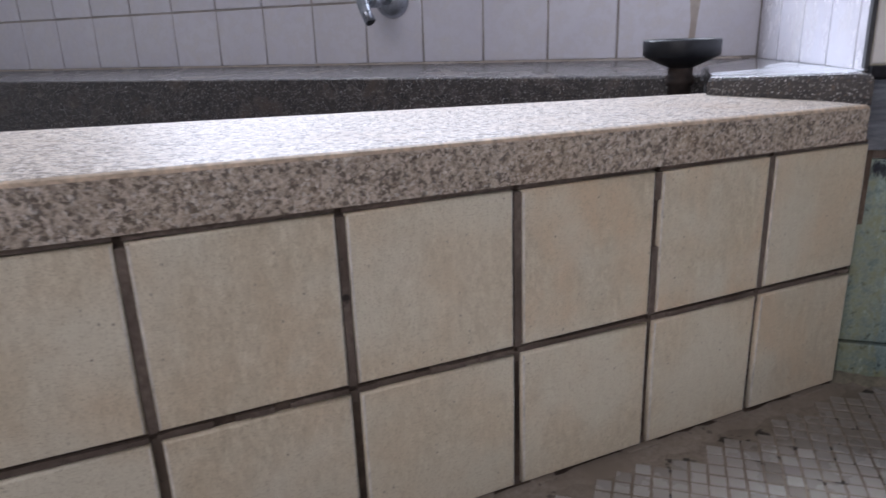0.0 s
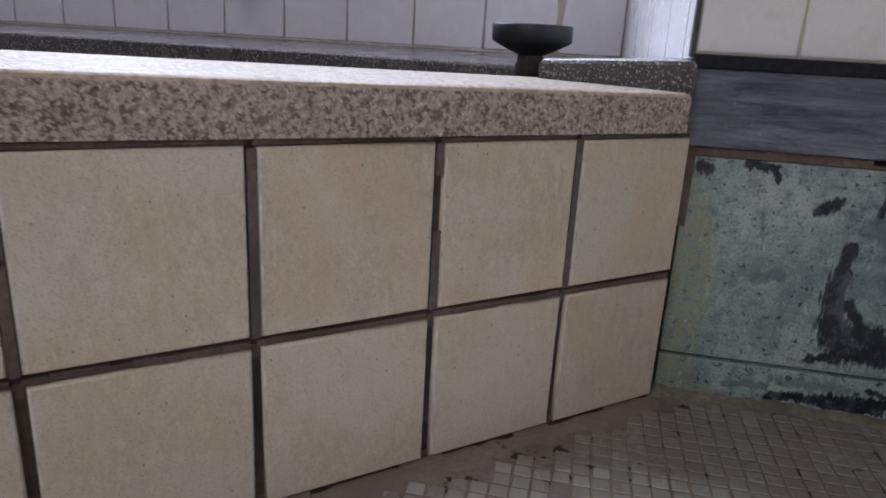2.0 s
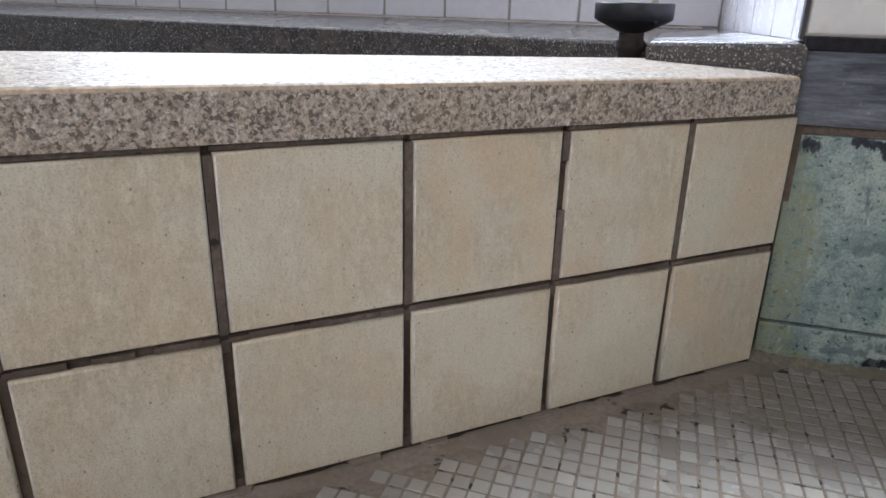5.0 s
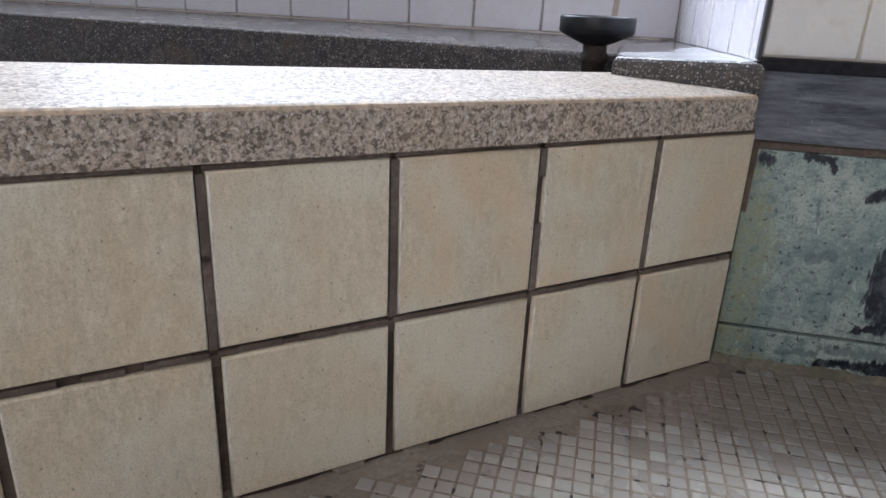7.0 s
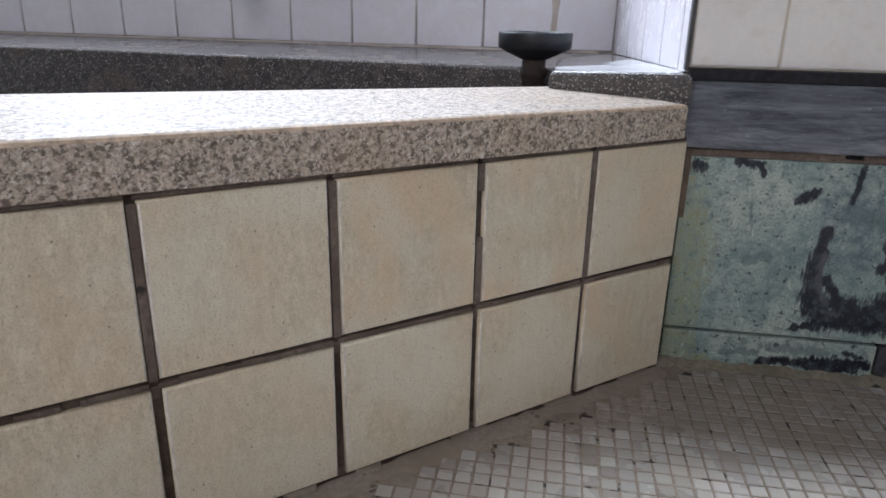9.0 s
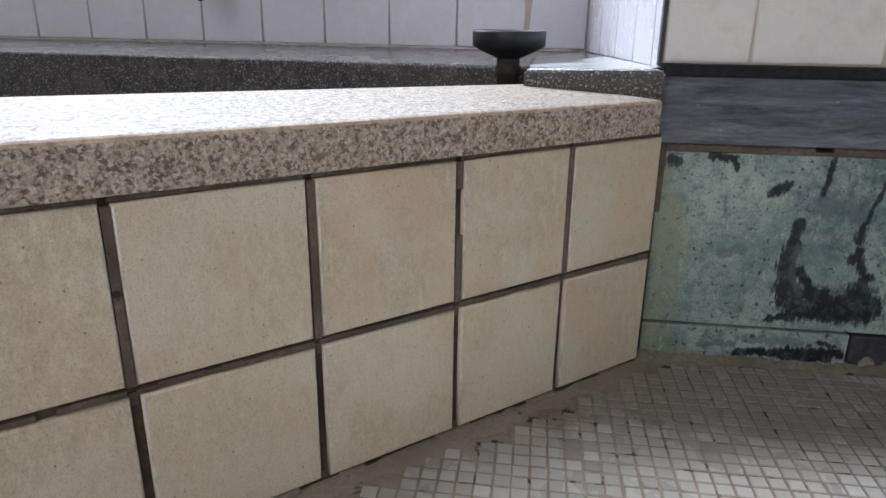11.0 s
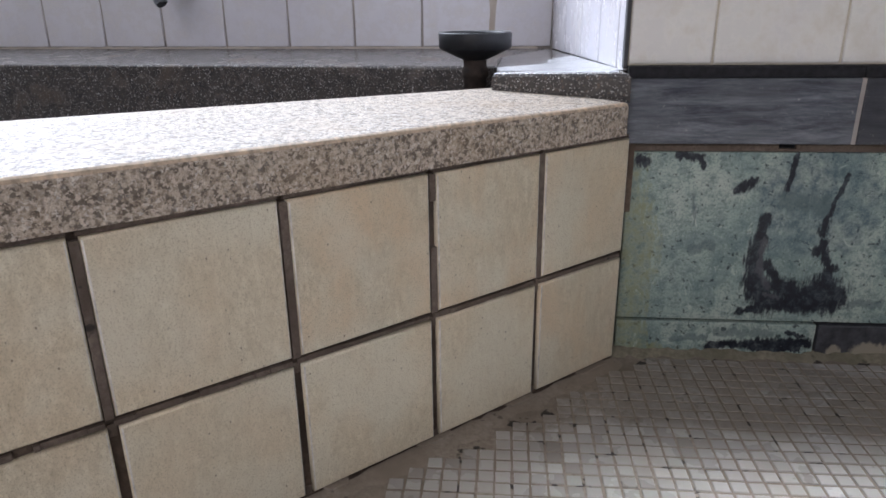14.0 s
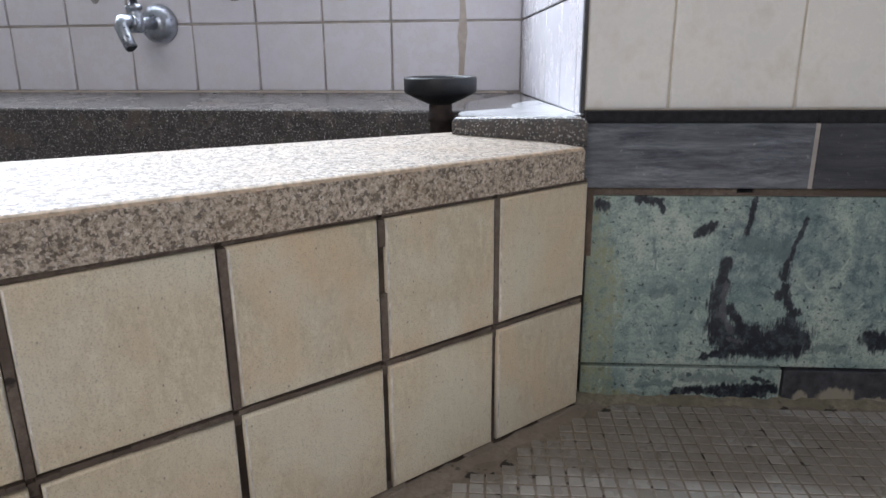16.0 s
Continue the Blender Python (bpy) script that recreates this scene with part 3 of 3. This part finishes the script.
def window(name, x0, x1, z0, z1, y):
    w = tagged(new(name), "plain painted wooden window, unseen, round a daylight lamp", "window", "", "structure")
    t = 0.035
    for a, b, c, d in ((x0, x1, z0, z0 + t), (x0, x1, z1 - t, z1), (x0, x0 + t, z0 + t, z1 - t), (x1 - t, x1, z0 + t, z1 - t), ((x0 + x1) / 2 - t / 2, (x0 + x1) / 2 + t / 2, z0 + t, z1 - t)):
        part("window_frame", block(a, b, y, y + 0.04, c, d, 0.002), WOOD_PAINT, w)
    return w


window("window_1", WIN_X0, WIN_X1, WIN_Z0, WIN_Z1, BACK_Y + 0.1)
# unseen frame added round the rear fill light
window("added_window", -1.15, 0.15, 1.0, 1.9, REAR_Y - 0.14)

# ---- the bath ----
bath = tagged(new("bath"), "low corner bath clad in beige tiles with brown joints", "bath")
TUB_LONG = 2.3
part("front_wall", prism([tub(0.003, 0.0065), tub(TUB_LONG, 0.0065), tub(TUB_LONG, 0.46), tub(-0.005, 0.205)], -0.01, 0.3, 0, 2, [0.313, 0.3315, 0.3315, 0.313]), BROWN_JOINT, bath, "brown mortar core")
part("basin", prism([tub(0.02, 0.20), tub(TUB_LONG, 0.45), (LEFT_X, -1.2), (LEFT_X, 0.43), (-0.2, 0.43), (-0.17, 0.14)], -0.01, 0.09), TERRAZZO, bath, "dark terrazzo basin floor")

part("end_wall", prism([tub(TUB_LONG, 0.0), tub(TUB_LONG, 0.2), (LEFT_X, -1.48), (LEFT_X, -1.68)], -0.01, 0.331), LIT_JOINT, bath, "plain mortar end wall")

coping_plan = [tub(0.012, -0.003), tub(TUB_LONG, -0.003), tub(TUB_LONG, 0.48), tub(0.0, 0.217)]
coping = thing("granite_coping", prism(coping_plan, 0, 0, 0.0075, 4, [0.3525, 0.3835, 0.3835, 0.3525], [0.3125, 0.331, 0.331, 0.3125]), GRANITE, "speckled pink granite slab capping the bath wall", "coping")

# front bevel: orange-brown stain, its colour lightened for the highlight along it
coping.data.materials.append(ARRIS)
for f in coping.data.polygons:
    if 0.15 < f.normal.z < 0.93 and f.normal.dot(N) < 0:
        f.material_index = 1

ledge = tagged(new("terrazzo_ledge"), "dark speckled terrazzo ledge along the bath wall", "ledge")
part("back_ledge", prism([(LEFT_X, 0.40), (-0.19, 0.40), (-0.125, BACK_Y), (LEFT_X, BACK_Y)], 0.08, 0, 0.006, 3, [0.358, 0.358, 0.376, 0.376]), TERRAZZO, ledge)
side_slab = part("side_ledge", prism([(-0.004, 0.004), (-0.012, 0.03), (-0.116, 0.615), (-0.205, 0.398), (-0.172, 0.17), (-0.182, 0.09)], 0.350, 0.377, 0.011, 4, [0.3865, 0.3865, 0.3775, 0.374, 0.374, 0.377]), WET_TERRAZZO, ledge, "wet terrazzo slab with bright glare painted on its top")
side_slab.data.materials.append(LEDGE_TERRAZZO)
# only the top face keeps the painted glare
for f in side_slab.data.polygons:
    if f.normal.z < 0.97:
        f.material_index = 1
part("side_ledge_wall", prism([(-0.012, 0.03), (-0.116, 0.615), (-0.2, 0.398), (-0.166, 0.17), (-0.172, 0.11)], 0.0, 0.3502), TERRAZZO, ledge)

# ---- mortar fillets on the floor ----
def fillet(at, length, step, wide, high, base=0.0):
    """A low ragged strip of mortar; at(s, out) gives its plan."""
    bm = bmesh.new()
    rows = []
    for k in range(int(length / step) + 1):
        w, h = wide * jit(0.6, 1.35), high * jit(0.6, 1.3)
        rows.append([bm.verts.new((*at(k * step, o * w), base + z * h)) for o, z in ((-0.3, 1.15), (0.05, 1.0), (0.35, 0.7), (0.7, 0.3), (1.0, -0.25))])
    for a, b in zip(rows, rows[1:]):
        for q in range(4):
            f = bm.faces.new((a[q], a[q + 1], b[q + 1], b[q]))
            f.smooth = True
    return bm


part("mortar_fillet", fillet(lambda q, o: side(q - 0.004, o + 0.003), 1.7, 0.009, 0.019, 0.0065), MOSSY_MORTAR, floor, "ragged dirty mortar along the skirting")
part("mortar_fillet", fillet(lambda q, o: tub(q, -o - 0.0052), 2.2, 0.014, 0.022, 0.0024), SAND_MORTAR, floor, "ragged sandy mortar along the bath")
# a solid dark strip stands in for the shade under the tiles
part("gap_shade", prism([tub(0.0, -0.0045), tub(2.2, -0.0045), tub(2.2, 0.006), tub(0.0, 0.006)], -0.002, 0.0014), BROWN_JOINT, floor, "dark strip for the shade in the gap under the tiles")
plug_at = 0.02
while plug_at < 2.1:
    # short runs of mortar that still fill the gap
    long = jit(0.012, 0.05)
    part("gap_mortar", prism([tub(plug_at, -0.0045 - jit(0, 0.002)), tub(plug_at + long, -0.004 - jit(0, 0.002)), tub(plug_at + long + 0.004, 0.005), tub(plug_at - 0.004, 0.005)], -0.002, jit(0.003, 0.0055), 0.0012), SAND_MORTAR, floor)
    plug_at += long + jit(0.05, 0.10)

# ---- the pot on its pipe, the tap, marks on the wall ----
pot = tagged(new("overflow_cup"), "black rubber cup on a rusty pipe beside the ledge", "cup")
pot.matrix_basis = pose(-0.2335, 0.312, 0.0075)
part("cup", lathe([(0.0175, 0.3685), (0.032, 0.3745), (0.056, 0.386), (0.0605, 0.3895), (0.061, 0.411), (0.060, 0.4135), (0.056, 0.4135), (0.054, 0.408), (0.052, 0.392), (0.02, 0.384)], 48), RUBBER, pot)
part("pipe", lathe([(0.0185, 0.083), (0.0185, 0.340), (0.0225, 0.3415), (0.0225, 0.356), (0.0195, 0.3575), (0.0195, 0.369)], 28), RUST, pot, "rusty brown pipe stub")

tap = tagged(new("bath_tap"), "worn chrome tap fixed to the white tiled wall", "tap")
FX, FZ = -0.906, 0.522
flange = lathe([(0.0415, 0.0), (0.0415, 0.007), (0.039, 0.016), (0.033, 0.025), (0.024, 0.032), (0.0145, 0.036)], 40)
flange.transform(pose(FX - 0.003, BACK_Y, FZ, 90, 0, 0))
part("flange", flange, CHROME, tap)
part("inlet", tube([(FX, BACK_Y - 0.02, FZ), (FX, 0.555, FZ), (FX, 0.535, FZ)], [0.0125, 0.0125, 0.014]), CHROME, tap)
body = lathe([(0.010, -0.02), (0.0155, -0.016), (0.0165, 0.0), (0.0155, 0.014), (0.0125, 0.02), (0.0125, 0.024), (0.017, 0.026), (0.017, 0.034), (0.009, 0.037), (0.006, 0.046)], 28)
body.transform(pose(FX, 0.528, FZ))
part("valve_body", body, CHROME, tap)
handle = bmesh.new()
for k in range(3):
    a = radians(30 + 60 * k)
    seg = tube([(FX - 0.026 * math.cos(a), 0.528 - 0.026 * math.sin(a), FZ + 0.053), (FX, 0.528, FZ + 0.055), (FX + 0.026 * math.cos(a), 0.528 + 0.026 * math.sin(a), FZ + 0.053)], [0.0055, 0.008, 0.0055], 12)
    me = bpy.data.meshes.new("tmp")
    seg.to_mesh(me)
    seg.free()
    handle.from_mesh(me)
    bpy.data.meshes.remove(me)
part("handle", handle, CHROME, tap, "chrome star handle")
part("spout", tube([(FX, 0.522, FZ - 0.002), (FX - 0.004, 0.505, FZ + 0.003), (FX - 0.009, 0.494, FZ + 0.002), (FX - 0.009, 0.489, FZ - 0.008), (FX + 0.001, 0.485, FZ - 0.03), (FX + 0.013, 0.481, FZ - 0.05)],
                   [0.0125, 0.0135, 0.014, 0.0135, 0.0125, 0.0125]), CHROME, tap)
part("spout_ring", tube([(FX - 0.001, 0.514, FZ), (FX - 0.003, 0.507, FZ + 0.002)], 0.0165), CHROME, tap)
# the spout is closed; a black disc paints the shade of its hollow
part("outlet", tube([(FX + 0.0125, 0.4812, FZ - 0.0495), (FX + 0.0136, 0.4808, FZ - 0.0508)], 0.0106), RUBBER, tap, "dark disc for the shade inside the mouth")

ring = lathe([(0.0088, 0), (0.0100, 0.0015), (0.0085, 0.002), (0.0072, 0.0014)], 28)
ring.transform(pose(-1.058, BACK_Y, 0.577, 90, 0, 0))
thing("wall_ring", ring, PALE_PLASTIC, "small grey ring stuck on a white tile", "mark")
hook = lathe([(0.021, 0), (0.021, 0.003), (0.018, 0.006), (0.01, 0.008)], 32)
hook.transform(pose(-0.73, BACK_Y, 0.588, 90, 0, 0))
thing("suction_pad", hook, PALE_PLASTIC, "clouded plastic suction pad on the tiled wall", "pad")
glue = lathe([(0.036, 0), (0.035, 0.0012), (0.02, 0.0014)], 32)
glue.transform(pose(-0.493, BACK_Y, 0.60, 90, 0, 0))
thing("glue_patch", glue, OLD_GLUE, "round beige glue patch on the tiled wall", "patch")

smear = bmesh.new()
ring_pts = [(-0.246, 0.40), (-0.234, 0.40), (-0.231, 0.45), (-0.226, 0.50), (-0.229, 0.54), (-0.234, 0.60), (-0.243, 0.60), (-0.242, 0.53), (-0.247, 0.49), (-0.243, 0.45)]
for yy in (BACK_Y - 0.0012, BACK_Y + 0.002):
    smear.faces.new([smear.verts.new((x, yy, z)) for x, z in ring_pts])
bmesh.ops.bridge_loops(smear, edges=list(smear.edges))
part("base_grime", fillet(lambda q, o: (LEFT_X + q, BACK_Y - o * 0.5), 2.46, 0.013, 0.006, 0.004, 0.3745), SMEAR, wall_back, "tan grime along the foot of the tiles")
part("joint_smear", smear, SMEAR, wall_back, "tan mortar smeared over a tile joint")

# ---- tiles of the bath front ----
LOWER = [-0.0042, 0.1500, 0.3020, 0.4598, 0.6210] + [0.6210 + 0.16 * k for k in range(1, 11)]
UPPER = [-0.0042, 0.1492, 0.3020, 0.4608, 0.6222] + [0.6222 + 0.16 * k for k in range(1, 11)]
for row, joints in ((0, LOWER), (1, UPPER)):
    for k, (s0, s1) in enumerate(zip(joints, joints[1:])):
        mid, wide = (s0 + s1) / 2, s1 - s0 - 0.0088
        x, y = tub(mid, 0.0066)
        z0, z1 = (0.160, 0.3065 + 0.0075 * mid) if row else (0.0055, 0.1500)
        # pale tiles also carry the stronger light away from the corner
        glaze = STONEWARE if row and k in (0, 1, 2) or k == 0 else PALE_STONEWARE
        me = tile_mesh("tile", wide + jit(-0.001, 0.001), z1 - z0, 0.0066, 0.0022, glaze, WORN_RIM)
        place("tile", me, upright(x, y, (z0 + z1) / 2, SLANT) @ pose(0, 0, 0, jit(-0.15, 0.15), jit(-0.15, 0.15), jit(-0.25, 0.25)), bath)


def joint_bar(s0, s1, z0, z1, drop):
    part("joint_bar", prism([tub(s0, drop), tub(s1, drop), tub(s1, 0.007), tub(s0, 0.007)], z0, z1), LIT_JOINT, bath)


for k in range(10):
    # the upper row's mortar is nearly full, the lower row's has sunk; some has fallen out of one joint
    for s0, spans, deep in ((UPPER[k + 1], ((0.1590, 0.232), (0.281, 0.3085)) if k == 1 else ((0.1590, 0.3085),), 0.0), (LOWER[k + 1], ((0.0, 0.1525),) if k > 3 else ((0.0, 0.012), (0.141, 0.1525)), 0.0040)):
        for z0, z1 in spans:
            off = jit(-0.0007, 0.0004)
            joint_bar(s0 + off - jit(0.0032, 0.0041), s0 + off + jit(0.0032, 0.0041), z0, z1, deep + jit(0.0008, 0.0018))
for k in range(10):
    s0, s1 = LOWER[k] + 0.005, LOWER[k + 1] - 0.001
    drop, lift = jit(0.0018, 0.0032), 0.0075 * (s0 + s1) / 2
    for a, b in ((s0, s1),) if k != 4 else ((s0, s0 + 0.05), (s0 + 0.064, s0 + 0.095), (s0 + 0.112, s1)):
        # a bar in short uneven lengths, as the mortar has crumbled
        while a < b - 0.004:
            c = min(b, a + jit(0.012, 0.04))
            joint_bar(a, c, 0.1514, jit(0.1552, 0.1574), drop + jit(-0.0006, 0.0012))
            a = c + jit(-0.0002, 0.0008)
    joint_bar(s0, s1, 0.3078 + lift, jit(0.3112, 0.3118) + lift, drop)

# ---- wall tiles ----
PB = 0.1495
white_tile = tile_mesh("tile", PB - 0.0045, PB - 0.0045, 0.0045, 0.0018, WHITE)
low_tile = tile_mesh("tile", PB - 0.0045, 0.1385, 0.0045, 0.0018, WHITE)
low_edge_tile = tile_mesh("tile", 0.1205, 0.1385, 0.0045, 0.0018, WHITE)
edge_tile = tile_mesh("tile", 0.122, PB - 0.003, 0.0045, 0.0018, WHITE)


def back_tile(i, row):
    z = 0.449 if row == 0 else 0.521 - PB / 2 + PB * row
    me, x = (edge_tile, low_edge_tile)[row == 0] if i < 0 else (white_tile, low_tile)[row == 0], -0.177 if i < 0 else -0.238 - PB / 2 - PB * i
    if x - 0.07 < LEFT_X or WIN_X0 - 0.08 < x < WIN_X1 + 0.08 and WIN_Z0 - 0.08 < z < WIN_Z1 + 0.08:
        return
    place("tile", me, upright(x, BACK_Y + 0.0042, z, 0) @ pose(0, 0, 0, jit(-0.25, 0.25), jit(-0.25, 0.25), jit(-0.2, 0.2)), wall_back)


for row in range(4):
    for i in range(-1, 15):
        back_tile(i, row)

turn_r = math.degrees(math.atan2(CORNER[1] - NOSE[1], CORNER[0] - NOSE[0])) + 180
way_r = (Vector((*NOSE, 0)) - Vector((*CORNER, 0))).normalized()
long_r = (Vector((*NOSE, 0)) - Vector((*CORNER, 0))).length
for row in range(4):
    for i, (a, b) in enumerate(((-0.005, 0.165), (0.165, 0.316), (0.316, 0.454), (0.454, long_r - 0.042), (long_r - 0.042, long_r - 0.002))):
        me = tile_mesh("tile", b - a - 0.003, 0.144 if row == 0 else PB - 0.003, 0.0045, 0.0018, WHITE)
        p = Vector((*CORNER, 0)) + way_r * (a + b) / 2
        place("tile", me, upright(p.x + 0.004, p.y, (0.447 if row == 0 else 0.521 - PB / 2 + PB * row) + 0.018 * (a + b) / 2, turn_r) @ pose(0, 0, 0, 0, 0, 1.03), wall_return)

cream_tile = tile_mesh("tile", 0.1465, 0.1465, 0.0085, 0.002, CREAM)
cream_edge = tile_mesh("tile", 0.0985, 0.1465, 0.0085, 0.002, CREAM)
for row in range(4):
    for i in range(-1, 9):
        x = 0.0422 if i < 0 else 0.1672 + 0.149 * i
        ob = place("tile", cream_edge if i < 0 else cream_tile, upright(x, 0.008, 0.3922 + 0.0745 + 0.149 * row, 0), wall_side)

# ---- floor mosaic ----
PM = 0.0184
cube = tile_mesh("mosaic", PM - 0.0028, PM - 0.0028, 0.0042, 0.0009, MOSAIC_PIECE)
near, rest = [], []
for i in range(-110, 118):
    for j in range(1, 100):
        x, y = side(PM * (i + 0.5) + 0.004, 0.004 + PM * (j + 0.5))
        gap = -(Vector((x, y, 0)).dot(N))
        if gap < 0.036 + jit(-0.011, 0.008) or y < -1.8 or x > 2.15:
            continue
        m = pose(x + jit(-0.0005, 0.0005), y + jit(-0.0005, 0.0005), -0.0031 + jit(-0.0004, 0.0002), jit(-1.2, 1.2), jit(-1.2, 1.2), SIDE_TURN + jit(-2, 2))
        near_here = gap < 0.17 and -0.36 < y and x < 0.4
        (near if near_here and len(near) < 300 else rest).append(m)
for m in near:
    place("mosaic", cube, m, floor)
src_v = [v.co.copy() for v in cube.vertices]
src_f = [tuple(p.vertices) for p in cube.polygons]
verts, faces = [], []
for m in rest:
    k = len(verts)
    verts += [tuple(m @ v) for v in src_v]
    faces += [tuple(k + q for q in f) for f in src_f]
me = bpy.data.meshes.new("mosaic_rest")
me.from_pydata(verts, [], faces)
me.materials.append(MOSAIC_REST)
far = new("mosaic_field", me)
far.parent = floor
tagged(far, "small pale square mosaic tiles", "", "", "stuff")
